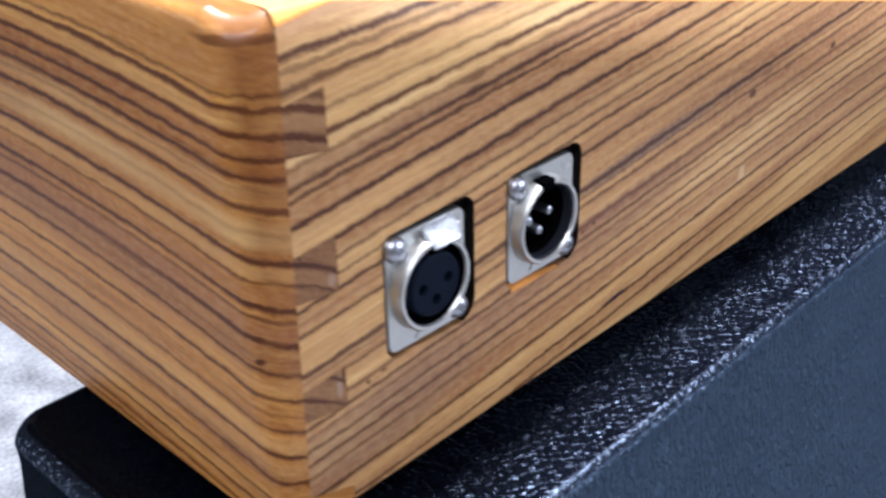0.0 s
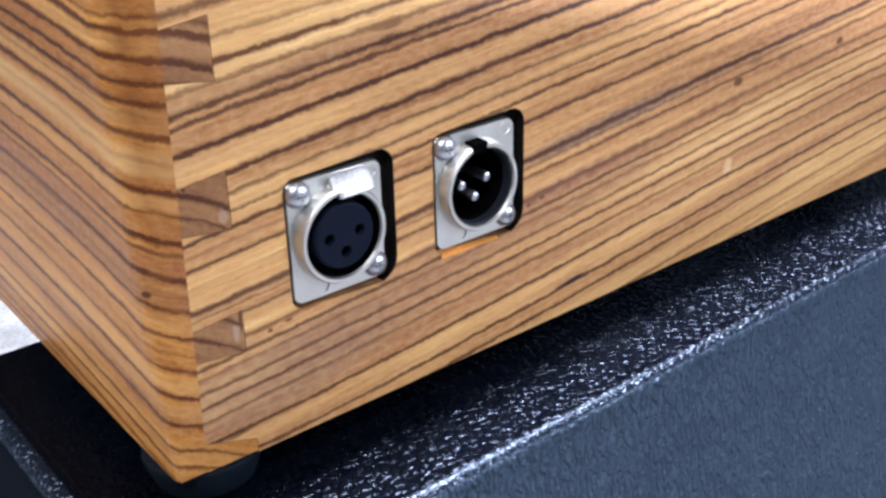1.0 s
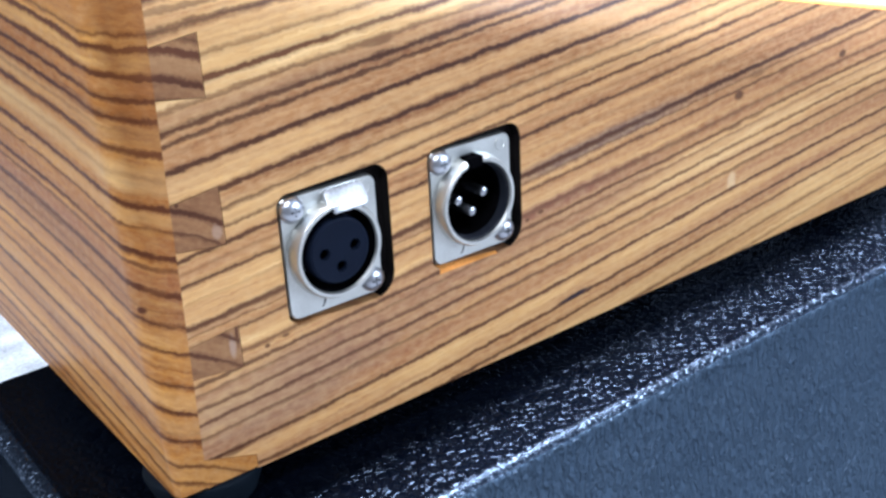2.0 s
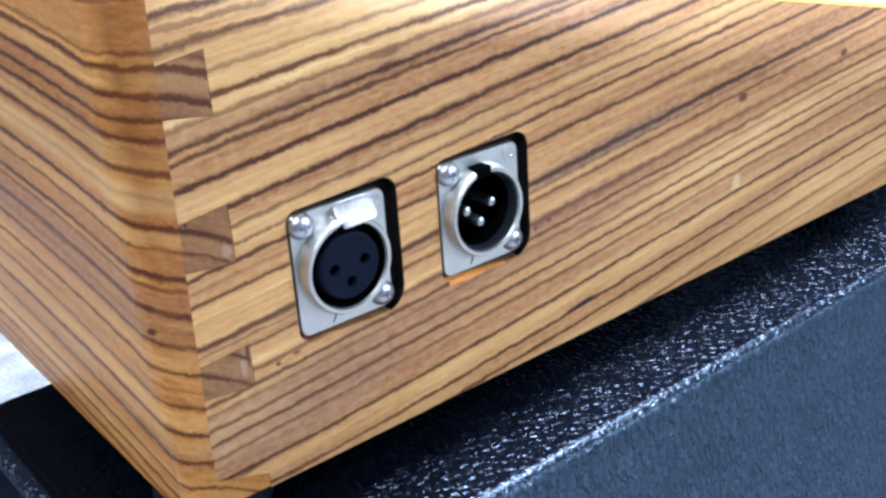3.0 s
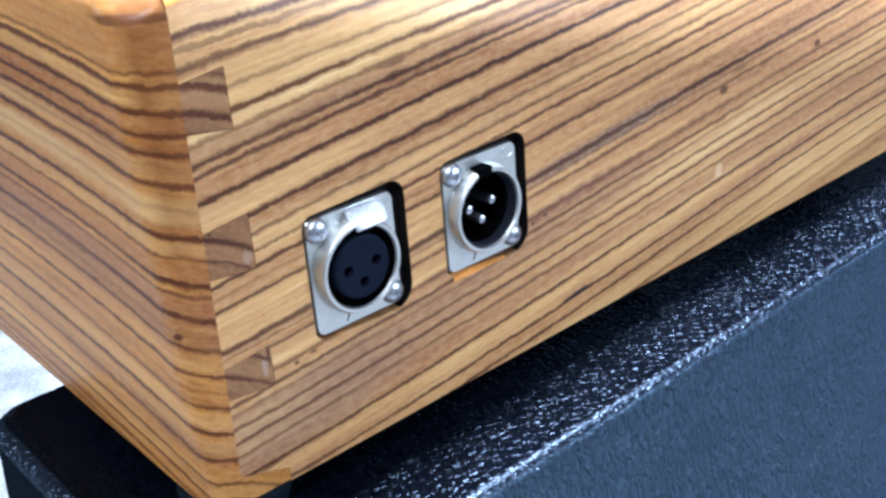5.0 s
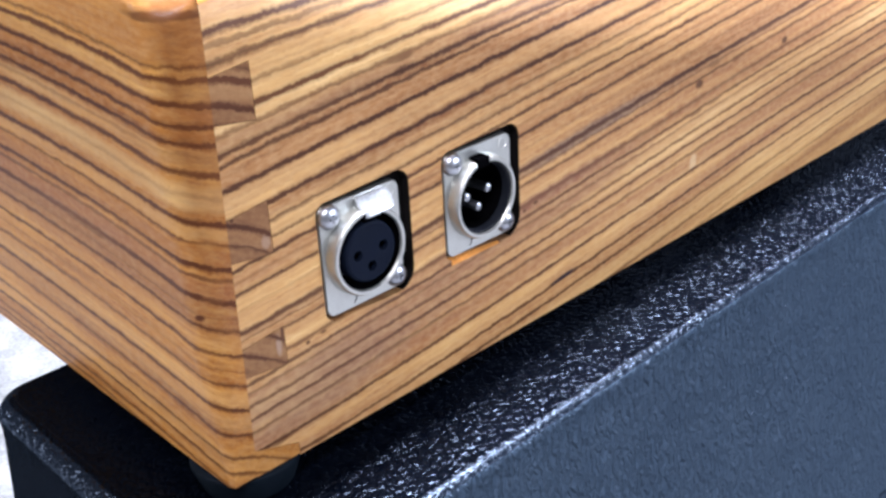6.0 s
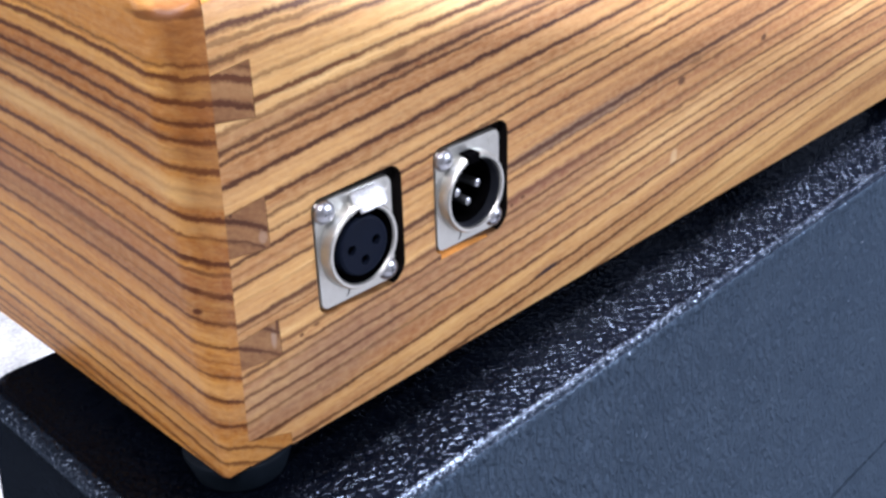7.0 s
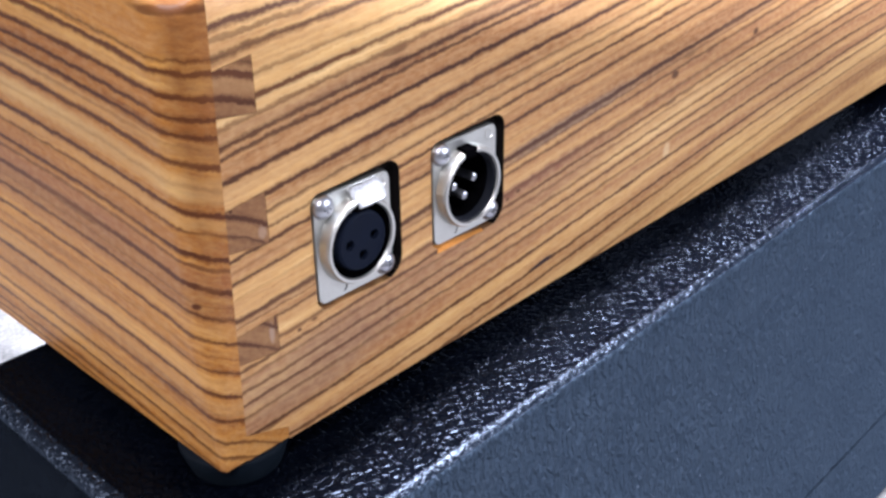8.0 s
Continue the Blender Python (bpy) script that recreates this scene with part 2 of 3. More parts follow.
        if d_ == 1.0:
            # pitch that lies over the growth lines
            late.append((m.level(far, 0.3, 1.2, d_, 0.0), rgb(*tone_)))
        else:
            base = m.mix(m.level(far, 0.3, 1.2, d_, 0.0), base, rgb(*tone_))
    pores = m.noise(m.scaled(co, (0.09, 1, 1) if along == 0 else (1, 0.09, 1), (7 + seed, 0, 0)), 2600, 2, 0.5)
    pit = m.level(pores, 0.60, 0.72, 0.0, 0.30)
    base = m.mix(pit, base, rgb(0.20, 0.085, 0.030))
    fleck = m.noise(m.scaled(co, (0.5, 1, 1) if along == 0 else (1, 0.5, 1), (seed, 5, 0)), 640, 3, 0.6)
    base = m.mix(m.level(fleck, 0.40, 0.68, 0.0, flecks), base, rgb(0.64, 0.43, 0.21))
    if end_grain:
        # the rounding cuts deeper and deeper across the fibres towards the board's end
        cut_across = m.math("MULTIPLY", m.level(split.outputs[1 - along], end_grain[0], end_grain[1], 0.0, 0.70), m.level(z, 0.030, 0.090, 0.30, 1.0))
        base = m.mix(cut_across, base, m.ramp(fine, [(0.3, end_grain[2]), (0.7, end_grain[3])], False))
    col = m.mix(marks, base, m.mix(m.level(broad, 0.35, 0.65, 0.0, 1.0), rgb(*inks[0]), rgb(*inks[1])))
    for here, tone_ in late:
        col = m.mix(here, col, tone_)
    relief = m.math("ADD", m.math("MULTIPLY", pores, -0.4), m.math("MULTIPLY", marks, -0.5))
    n1 = m.bump(relief, 0.12, 0.0003)
    rough = m.level(fine, 0.3, 0.7, 0.34, 0.48)
    return m.done(col, rough, n1, 0.0, Coat_Weight=0.11, Coat_Roughness=0.17, Specular_IOR_Level=0.18)


def leather_grain(name, depth, scale, tones, gloss, rough=(0.14, 0.24), wrinkle=0.0):
    """Black leather-grained vinyl skin: small pebbles with raised creases between them, or long shallow wrinkles."""
    m = Nodes(name)
    co = m.coords()
    wn = m.add("ShaderNodeTexNoise")
    m.put(wn.inputs["Vector"], co)
    wn.inputs["Scale"].default_value = 420
    warp = m.add("ShaderNodeVectorMath", operation="MULTIPLY_ADD")
    m.put(warp.inputs[0], wn.outputs["Color"])
    warp.inputs[1].default_value = (0.0011, 0.0011, 0.0011)
    m.put(warp.inputs[2], co)
    w = warp.outputs[0]
    fine = m.noise(co, 2600, 3)
    if wrinkle:
        folds = m.noise(m.scaled(w, (1.0, 1.0, 0.38), (0, 0, 0), (0.0, radians(24.0), 0.0)), 560 * scale, 2, 0.55, 0.4)
        soft = m.noise(m.scaled(co, (1.0, 1.0, 0.6)), 150, 2, 0.5)
        height = m.math("ADD", m.math("MULTIPLY", m.level(folds, 0.36, 0.64, 0.0, 1.0), wrinkle), m.math("MULTIPLY", soft, 0.5))
    else:
        # flat-topped pebbles with sloping rims, longer one way than the other
        pebble = m.voronoi(m.scaled(w, (0.95, 0.95, 1.0), (0.3, 0.1, 0.2), (0.0, 0.0, radians(32.0))), 440 * scale, "DISTANCE_TO_EDGE")
        rim = m.level(pebble, 0.01, 0.25, 0.0, 1.0)
        rim = m.math("MULTIPLY", m.math("MULTIPLY", rim, rim), m.math("SUBTRACT", 3.0, m.math("MULTIPLY", rim, 2.0)))
        swell = m.noise(co, 240, 2, 0.5)
        height = m.math("ADD", m.math("ADD", rim, m.math("MULTIPLY", fine, 0.05)), m.math("MULTIPLY", swell, 1.2))
    n1 = m.bump(height, 1.0, depth)
    dust = m.noise(co, 60, 4)
    col = m.mix(m.level(dust, 0.35, 0.75, 0.0, 1.0), tones[0], tones[1])
    if not wrinkle:
        # pebble tops are painted greyer than the creases, in place of small glints
        col = m.mix(m.level(pebble, 0.10, 0.34, 0.0, 0.8), col, rgb(0.0020, 0.0030, 0.0056))
    skin, shine, both = m.add("ShaderNodeBsdfDiffuse"), m.add("ShaderNodeBsdfGlossy"), m.add("ShaderNodeMixShader")
    m.put(skin.inputs["Color"], col)
    m.put(shine.inputs["Color"], rgb(0.58, 0.75, 1.0))
    m.put(shine.inputs["Roughness"], m.level(fine, 0.3, 0.7, rough[0], rough[1]))
    for n in (skin, shine):
        m.put(n.inputs["Normal"], n1)
    both.inputs[0].default_value = gloss
    m.put(both.inputs[1], skin.outputs[0])
    m.put(both.inputs[2], shine.outputs[0])
    out = m.tree.nodes["Material Output"]
    m.tree.links.new(both.outputs[0], out.inputs["Surface"])
    m.tree.nodes.remove(m.bsdf)
    return m.mat


SIDE_WOOD = zebra_wood("zebra_wood_side", SIDE_LINES, 0, SIDE_WARP, 1.0, 1.3,
                       (rgb(0.210, 0.082, 0.030), rgb(0.385, 0.184, 0.069), rgb(0.580, 0.325, 0.118), rgb(0.800, 0.535, 0.235)), rgb(0.310, 0.144, 0.056), SIDE_SPOTS, 0, 0.28,
                       ((0.050, 0.017, 0.008), (0.120, 0.047, 0.018)), SIDE_BANDS, SIDE_PATCHES)
END_WOOD = zebra_wood("zebra_wood_end_grain", BACK_LINES, 1, BACK_WARP, 0.0, 4.1,
                      (rgb(0.120, 0.047, 0.019), rgb(0.185, 0.084, 0.035), rgb(0.250, 0.122, 0.050), rgb(0.310, 0.162, 0.069)), rgb(0.19, 0.085, 0.038), END_SPOTS, 0, 0.08, pale=[(18.4, 33, 0.9, 3.2, .35, (0.50, 0.40, 0.33)), (18.6, 60.5, 1.3, 2.2, .28, (0.48, 0.37, 0.30))])
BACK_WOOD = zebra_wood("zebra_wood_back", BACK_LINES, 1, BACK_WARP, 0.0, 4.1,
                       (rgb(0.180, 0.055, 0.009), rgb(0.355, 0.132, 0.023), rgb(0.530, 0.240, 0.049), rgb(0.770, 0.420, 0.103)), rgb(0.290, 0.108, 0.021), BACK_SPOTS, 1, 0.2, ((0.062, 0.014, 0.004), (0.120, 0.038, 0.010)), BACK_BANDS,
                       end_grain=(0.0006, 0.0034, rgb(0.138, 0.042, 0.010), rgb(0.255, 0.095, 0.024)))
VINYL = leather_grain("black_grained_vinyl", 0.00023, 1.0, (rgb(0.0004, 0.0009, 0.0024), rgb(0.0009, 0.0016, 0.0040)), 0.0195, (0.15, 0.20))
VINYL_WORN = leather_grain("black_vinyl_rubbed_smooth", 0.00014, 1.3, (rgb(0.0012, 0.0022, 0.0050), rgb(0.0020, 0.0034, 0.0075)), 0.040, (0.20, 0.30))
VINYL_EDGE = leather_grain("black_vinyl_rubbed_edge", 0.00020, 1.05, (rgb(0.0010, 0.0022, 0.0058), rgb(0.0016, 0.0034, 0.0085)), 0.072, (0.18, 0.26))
# the same black vinyl, with the light on the front put into its colour
VINYL_LIT = leather_grain("fine_grained_vinyl_lit", 0.0028, 1.2, (rgb(0.0370, 0.0600, 0.0930), rgb(0.0480, 0.0750, 0.1120)), 0.036, (0.32, 0.44), 0.8)
STEEL = plain("satin_nickel", (0.62, 0.63, 0.60), 0.40, 1.0, 1800, 0.08, 0.04)
TAB = plain("worn_nickel", (0.62, 0.63, 0.64), 0.42, 1.0, 1000, 0.40, 0.35)
BRIGHT = plain("bright_nickel", (0.46, 0.48, 0.52), 0.34, 1.0, 1500, 0.06, 0.03)
ORANGE_LIT_WOOD = plain("orange_lit_wood", (0.62, 0.255, 0.060), 0.6, 0.0, 900, 0.25, 0.2, 0.1)
BLACK_PLASTIC = plain("black_moulded_plastic", (0.0050, 0.0080, 0.0170), 0.6, 0.0, 2500, 0.2, 0.05, 0.05)
LINER = plain("dark_grey_moulded_plastic", (0.012, 0.014, 0.020), 0.5, 0.0, 2500, 0.2, 0.05, 0.2)
CUP_BLACK = plain("dark_socket_cup", (0.002, 0.002, 0.0025), 1.0, 0.0, 2500, 0.2, 0.0, 0.0)
RUBBER = plain("black_rubber", (0.003, 0.006, 0.010), 0.6, 0.0, 2200, 0.25, 0.08, 0.10)
# black for the shade in the socket cut-outs and for stamped marks
SHADE_MARK_BLACK = plain("shade_and_mark_black", (0.004, 0.003, 0.003), 0.8, 0.0, 2000, 0.2, 0.08, 0.15)
PANEL_BLACK = plain("black_powder_coat", (0.02, 0.02, 0.022), 0.5, 0.0, 3000, 0.2, 0.1)
WHITE_TABLE = plain("white_laminate", (0.165, 0.174, 0.180), 0.5, 0.0, 420, 0.75, 0.4)
WALL_PAINT = plain("grey_wall_paint", (0.13, 0.13, 0.13), 0.8, 0.0, 60, 0.04, 0.1)
CEILING_PAINT = plain("grey_ceiling_paint", (0.22, 0.22, 0.22), 0.85, 0.0, 60, 0.04, 0.1)
FLOOR_LINO = plain("grey_lino", (0.33, 0.33, 0.34), 0.5, 0.0, 40, 0.12, 0.05)
FRAME_PAINT = plain("white_frame_paint", (0.75, 0.75, 0.74), 0.45, 0.0, 300, 0.05, 0.05)


def glow(name, colour, power):
    m = bpy.data.materials.new(name)
    m.use_nodes = True
    b = m.node_tree.nodes["Principled BSDF"]
    b.inputs["Base Color"].default_value = rgb(0.8, 0.8, 0.8)
    b.inputs["Emission Color"].default_value = rgb(*colour)
    b.inputs["Emission Strength"].default_value = power
    return m


DIFFUSER = glow("lit_diffuser", (1.0, 0.96, 0.9), 6.0)


# ---------- mesh helpers ----------
def mesh_of(name, bm, material, smooth=False, angle=35.0):
    bmesh.ops.recalc_face_normals(bm, faces=bm.faces)
    me = bpy.data.meshes.new(name)
    bm.to_mesh(me)
    bm.free()
    me.materials.append(material)
    if smooth:
        me.polygons.foreach_set("use_smooth", [True] * len(me.polygons))
        me.set_sharp_from_angle(angle=radians(angle))
    return me


def part(name, bm, material, parent=None, label="", smooth=True, angle=35.0):
    """One bmesh as one mesh object, under a thing or a part."""
    ob = new(name, mesh_of(name, bm, material, smooth, angle))
    if parent is not None:
        ob.parent = parent
    return tagged(ob, label=label)


def box_bm(x0, y0, z0, x1, y1, z1, bevel=0.0, segs=2):
    bm = bmesh.new()
    bmesh.ops.create_cube(bm, size=1.0, matrix=Matrix.LocRotScale(((x0 + x1) / 2, (y0 + y1) / 2, (z0 + z1) / 2), None, (x1 - x0, y1 - y0, z1 - z0)))
    if bevel:
        bmesh.ops.bevel(bm, geom=list(bm.edges), offset=bevel, segments=segs, affect="EDGES", profile=0.5)
    return bm


def loft(bm, rings, cap_first=True, cap_last=True, closed=True):
    """Skin between rings of points of equal count."""
    made = [[bm.verts.new(p) for p in ring] for ring in rings]
    n = len(made[0])
    for a, b in zip(made, made[1:]):
        for i in range(n if closed else n - 1):
            j = (i + 1) % n
            bm.faces.new((a[i], a[j], b[j], b[i]))
    if cap_first:
        bm.faces.new(made[0])
    if cap_last:
        bm.faces.new(made[-1])
    return made


def lathe_y(profile, cx=0.0, cz=0.0, segs=48, cap_first=False, cap_last=False):
    """A turned form about an axis along y, from (radius, y) pairs."""
    bm = bmesh.new()
    rings = [[(cx + r * math.cos(2 * math.pi * i / segs), y, cz + r * math.sin(2 * math.pi * i / segs)) for i in range(segs)] for r, y in profile]
    loft(bm, rings, cap_first, cap_last)
    return bm


def lathe_z(profile, cx=0.0, cy=0.0, segs=48, cap_first=True, cap_last=True):
    bm = bmesh.new()
    rings = [[(cx + r * math.cos(2 * math.pi * i / segs), cy + r * math.sin(2 * math.pi * i / segs), z) for i in range(segs)] for r, z in profile]
    loft(bm, rings, cap_first, cap_last)
    return bm


def round_rect(x0, z0, x1, z1, r, segs=6):
    """Corner points of a rounded rectangle in the plane, anticlockwise."""
    pts = []
    for cx, cz, a0 in ((x1 - r, z1 - r, 0), (x0 + r, z1 - r, 90), (x0 + r, z0 + r, 180), (x1 - r, z0 + r, 270)):
        for k in range(segs + 1):
            a = radians(a0 + 90 * k / segs)
            pts.append((cx + r * math.cos(a), cz + r * math.sin(a)))
    return pts


def dense(pts, step):
    """The same outline with points no further apart than step."""
    out = []
    for (x0, z0), (x1, z1) in zip(pts, pts[1:] + pts[:1]):
        n = max(1, math.ceil(math.hypot(x1 - x0, z1 - z0) / step))
        out += [(x0 + (x1 - x0) * k / n, z0 + (z1 - z0) * k / n) for k in range(n)]
    return out


def cut(ob, cutters):
    """Cuts the given closed forms out of ob's mesh, once and for all."""
    for bm in cutters:
        bmesh.ops.recalc_face_normals(bm, faces=bm.faces)
        me = bpy.data.meshes.new("cutter")
        bm.to_mesh(me)
        bm.free()
        tool = new("cutter", me)
        bpy.context.view_layer.update()
        tool.matrix_world = ob.matrix_world.copy()
        mod = ob.modifiers.new("cut", "BOOLEAN")
        mod.operation, mod.solver, mod.object = "DIFFERENCE", "EXACT", tool
        bpy.context.view_layer.update()
        done = bpy.data.meshes.new_from_object(ob.evaluated_get(bpy.context.evaluated_depsgraph_get()))
        ob.modifiers.clear()
        ob.data = done
        bpy.data.objects.remove(tool)
        bpy.data.meshes.remove(me)


# ---------- the room ----------
def room():
    t = 0.12
    w = lambda n, a, mt, lab, cat: tagged(part(n, box_bm(*a), mt, None, lab, False), category=cat, kind="structure")
    w("floor", (ROOM_X0 - t, ROOM_Y0 - t, FLOOR_Z - t, ROOM_X1 + t, ROOM_Y1 + t, FLOOR_Z), FLOOR_LINO, "plain grey linoleum floor of the room", "floor")
    w("ceiling", (ROOM_X0 - t, ROOM_Y0 - t, CEIL_Z, ROOM_X1 + t, ROOM_Y1 + t, CEIL_Z + t), CEILING_PAINT, "plain grey painted ceiling of the room", "ceiling")
    w("wall_north", (ROOM_X0 - t, ROOM_Y1, FLOOR_Z, ROOM_X1 + t, ROOM_Y1 + t, CEIL_Z), WALL_PAINT, "plain grey painted wall behind the table", "wall")
    spans = {"south": (ROOM_X0 - t, ROOM_X1 + t), "west": (ROOM_Y0, ROOM_Y1), "east": (ROOM_Y0, ROOM_Y1)}
    for n, (side, along, height, wide, tall, _, _) in enumerate(WINDOWS):
        m = window_frame_pose(side, along, height)
        inv = m.inverted()
        e0, e1 = sorted((inv @ (Vector((v, 0, 0)) if side == "south" else Vector((0, v, 0)))).x for v in spans[side])
        lo, hi = FLOOR_Z - height, CEIL_Z - height
        bm = bmesh.new()
        for x0, z0, x1, z1 in ((e0, lo, -wide / 2, hi), (wide / 2, lo, e1, hi), (-wide / 2, lo, wide / 2, -tall / 2), (-wide / 2, tall / 2, wide / 2, hi)):
            bmesh.ops.create_cube(bm, size=1.0, matrix=Matrix.LocRotScale(((x0 + x1) / 2, -t / 2, (z0 + z1) / 2), None, (x1 - x0, t, z1 - z0)))
        wall = tagged(part("wall_" + side, bm, WALL_PAINT, None, "plain grey painted wall with a window opening", False), category="wall", kind="structure")
        wall.matrix_world = m
        win = tagged(new("window_%d" % (n + 1)), "white framed window letting in daylight", "window", kind="structure")
        win.matrix_world = m
        a, b = wide / 2, tall / 2
        for x0, z0, x1, z1 in ((-a, b - 0.04, a, b), (-a, -b, a, -b + 0.04), (-a, -b + 0.04, -a + 0.04, b - 0.04), (a - 0.04, -b + 0.04, a, b - 0.04)):
            part("window_frame", box_bm(x0, -0.10, z0, x1, -0.04, z1, 0.004), FRAME_PAINT, win)
    for cx, cy, _ in PANELS:
        lamp = tagged(new("ceiling_light"), "long white panel ceiling light with lit diffuser", "ceiling light", "ceiling lights")
        lamp.location = (cx, cy, CEIL_Z)
        f = bmesh.new()
        for x0, y0, x1, y1 in ((-0.62, -0.19, 0.62, -0.17), (-0.62, 0.17, 0.62, 0.19), (-0.62, -0.17, -0.60, 0.17), (0.60, -0.17, 0.62, 0.17)):
            bmesh.ops.create_cube(f, size=1.0, matrix=Matrix.LocRotScale(((x0 + x1) / 2, (y0 + y1) / 2, -0.018), None, (x1 - x0, y1 - y0, 0.034)))
        part("frame", f, FRAME_PAINT, lamp, "", False)
        part("diffuser", box_bm(-0.60, -0.17, -0.02, 0.60, 0.17, -0.004), DIFFUSER, lamp, "lit milky diffuser", False)


room()


# ---------- the table ----------
def table():
    t = tagged(new("work_table"), "white laminate work table under the black case", "table")
    t.location = (0.25, 0.49, TABLE_Z)
    part("tabletop", box_bm(-0.9, -0.6, -0.03, 0.9, 0.6, 0.0, 0.003), WHITE_TABLE, t, "white laminate tabletop with faint mottling")
    for sx in (-1, 1):
        for sy in (-1, 1):
            x, y = sx * 0.82, sy * 0.52
            part("leg", box_bm(x - 0.025, y - 0.025, -0.75, x + 0.025, y + 0.025, -0.03, 0.003), FRAME_PAINT, t)


table()


# ---------- the black case ----------
CASE_X0, CASE_X1, CASE_Y0, CASE_Y1 = -0.0200, 0.475, -0.0295, 0.1035
SPLIT_Z = -0.1512


def case_ring(z, inset, drop):
    """Outline of the case at one height. drop: depth below the top, over which the sides spread by the mould's draft."""
    s_side, s_front, s_back = 0.03 * drop, 0.10 * drop, 0.16 * drop
    up = max(0.0, 0.0050 - drop)
    end = max(inset, 0.0050 - math.sqrt(0.0050 ** 2 - up ** 2)) + (0.3 * inset if drop == 0.0 else 0.0)
    pts = round_rect(CASE_X0 + end - s_side, CASE_Y0 + inset - s_front, CASE_X1 - inset + s_side, CASE_Y1 - inset + s_back, 0.011 - min(inset, 0.006), 8)
    return [(x, y, z) for x, y in pts]


def black_case():
    c = tagged(new("equipment_case"), "black leather-grained moulded equipment case lying under the wooden box", "case")
    c.location = (0, 0, 0)
    bead = [(0.0120, 0.0010), (0.0084, 0.0008), (0.0058, 0.0005), (0.0040, 0.0002), (0.0026, 0.0), (0.0013, 0.0001), (0.0007, 0.0005), (0.0001, 0.0016),
            (-0.0002, 0.0028), (-0.0001, 0.0038), (0.0, 0.0056)]
    rings = [case_ring(SPLIT_Z + 0.0005, 0.005, -SPLIT_Z), case_ring(SPLIT_Z + 0.0010, 0.001, -SPLIT_Z)]
    for depth, inset in bead:
        rings.append(case_ring(CASE_TOP - depth, inset, max(0.0, depth)))
    bm = bmesh.new()
    loft(bm, rings)
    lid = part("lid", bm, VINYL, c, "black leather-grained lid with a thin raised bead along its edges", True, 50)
    lid.data.materials.append(VINYL_LIT)
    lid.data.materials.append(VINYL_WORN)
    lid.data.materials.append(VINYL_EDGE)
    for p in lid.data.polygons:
        # front faces get the paler tone that has the light painted in
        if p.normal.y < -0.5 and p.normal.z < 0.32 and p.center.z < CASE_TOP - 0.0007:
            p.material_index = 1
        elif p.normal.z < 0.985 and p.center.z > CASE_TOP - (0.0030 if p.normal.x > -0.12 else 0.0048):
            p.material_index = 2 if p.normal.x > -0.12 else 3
    bm = bmesh.new()
    loft(bm, [case_ring(TABLE_Z, 0.004, -TABLE_Z), case_ring(TABLE_Z + 0.003, 0.001, -TABLE_Z),
              case_ring(SPLIT_Z - 0.0010, 0.001, -SPLIT_Z), case_ring(SPLIT_Z - 0.0005, 0.005, -SPLIT_Z)])
    # the lower shell takes the painted-lit tone as well
    part("base", bm, VINYL_LIT, c, "black leather-grained lower shell", True, 50)


black_case()


# ---------- the wooden box ----------
PINS = [(0.1018, 0.0888), (0.0697, 0.0567), (0.0373, 0.0270)]   # outer top and bottom of each pin at its wide end
PIN_FLARE = 0.0014
HALF_PIN = (0.0078, 0.0036)       # height of the lowest half pin at the joint and at its far end


def lap(z):
    """Where the side board's tails stop short of the back face."""
    return 0.0074 + 0.0030 * z / 0.115


def corner_radius(z):
    return 0.0026 + 0.0032 * min(1.0, z / 0.03) + 0.0042 * min(1.0, z / 0.115)


def corner_arris(z):
    """Angle at which the rounding meets the side face: a crisp edge near the bottom, none higher up."""
    return 45.0 * max(0.0, 1.0 - z / 0.040)


def top_at(x):
    return TOP_Z - TOP_SLOPE * x


def back_top(x, y):
    """Height of the back board's top, sanded off round the corner."""
    w = max(0.0, 1.0 - math.hypot(x, y) / 0.015)
    return 0.1212 - TOP_SLOPE * x * 0.8 - 0.0060 * w * w * (3 - 2 * w)


def side_board(y0, y1, joint, name, parent):
    """A side: a long board whose top edge falls towards the front, with dovetails let into the back board."""
    gap = 0.00014
    pts = [(BOX_LEN, 0.0), (BOX_LEN, top_at(BOX_LEN)), (0.024, top_at(0.024)), (lap(0.115), top_at(lap(0.115)) - 0.0016)]
    if joint:
        for zt, zb in PINS:
            pts += [(lap(zt), zt - PIN_FLARE + gap), (BACK_T + gap, zt + gap), (BACK_T + gap, zb - gap), (lap(zb), zb + PIN_FLARE - gap)]
    pts += [(lap(HALF_PIN[0]), HALF_PIN[0] + gap), (BACK_T + gap, HALF_PIN[1] + gap), (BACK_T + gap, 0.0)] if joint else [(lap(0), 0.0)]
    bm = bmesh.new()
    a = [bm.verts.new((x, y0, z)) for x, z in pts]
    b = [bm.verts.new((x, y1, z)) for x, z in pts]
    n = len(pts)
    for i in range(n):
        bm.faces.new((a[i], a[(i + 1) % n], b[(i + 1) % n], b[i]))
    bm.faces.new(a)
    bm.faces.new(b)
    bm.edges.ensure_lookup_table()
    top = [e for e in bm.edges if {e.verts[0], e.verts[1]} in ({a[1], a[2]}, {b[1], b[2]}, {a[2], a[3]}, {b[2], b[3]})]
    low = [e for e in bm.edges if {e.verts[0], e.verts[1]} in ({a[0], a[n - 1]}, {b[0], b[n - 1]})]
    bmesh.ops.bevel(bm, geom=top, offset=0.0032, segments=5, affect="EDGES", profile=0.5)
    bmesh.ops.bevel(bm, geom=[e for e in low if e.is_valid], offset=0.0008, segments=2, affect="EDGES", profile=0.5)
    return part(name, bm, SIDE_WOOD, parent, "", True, 30)


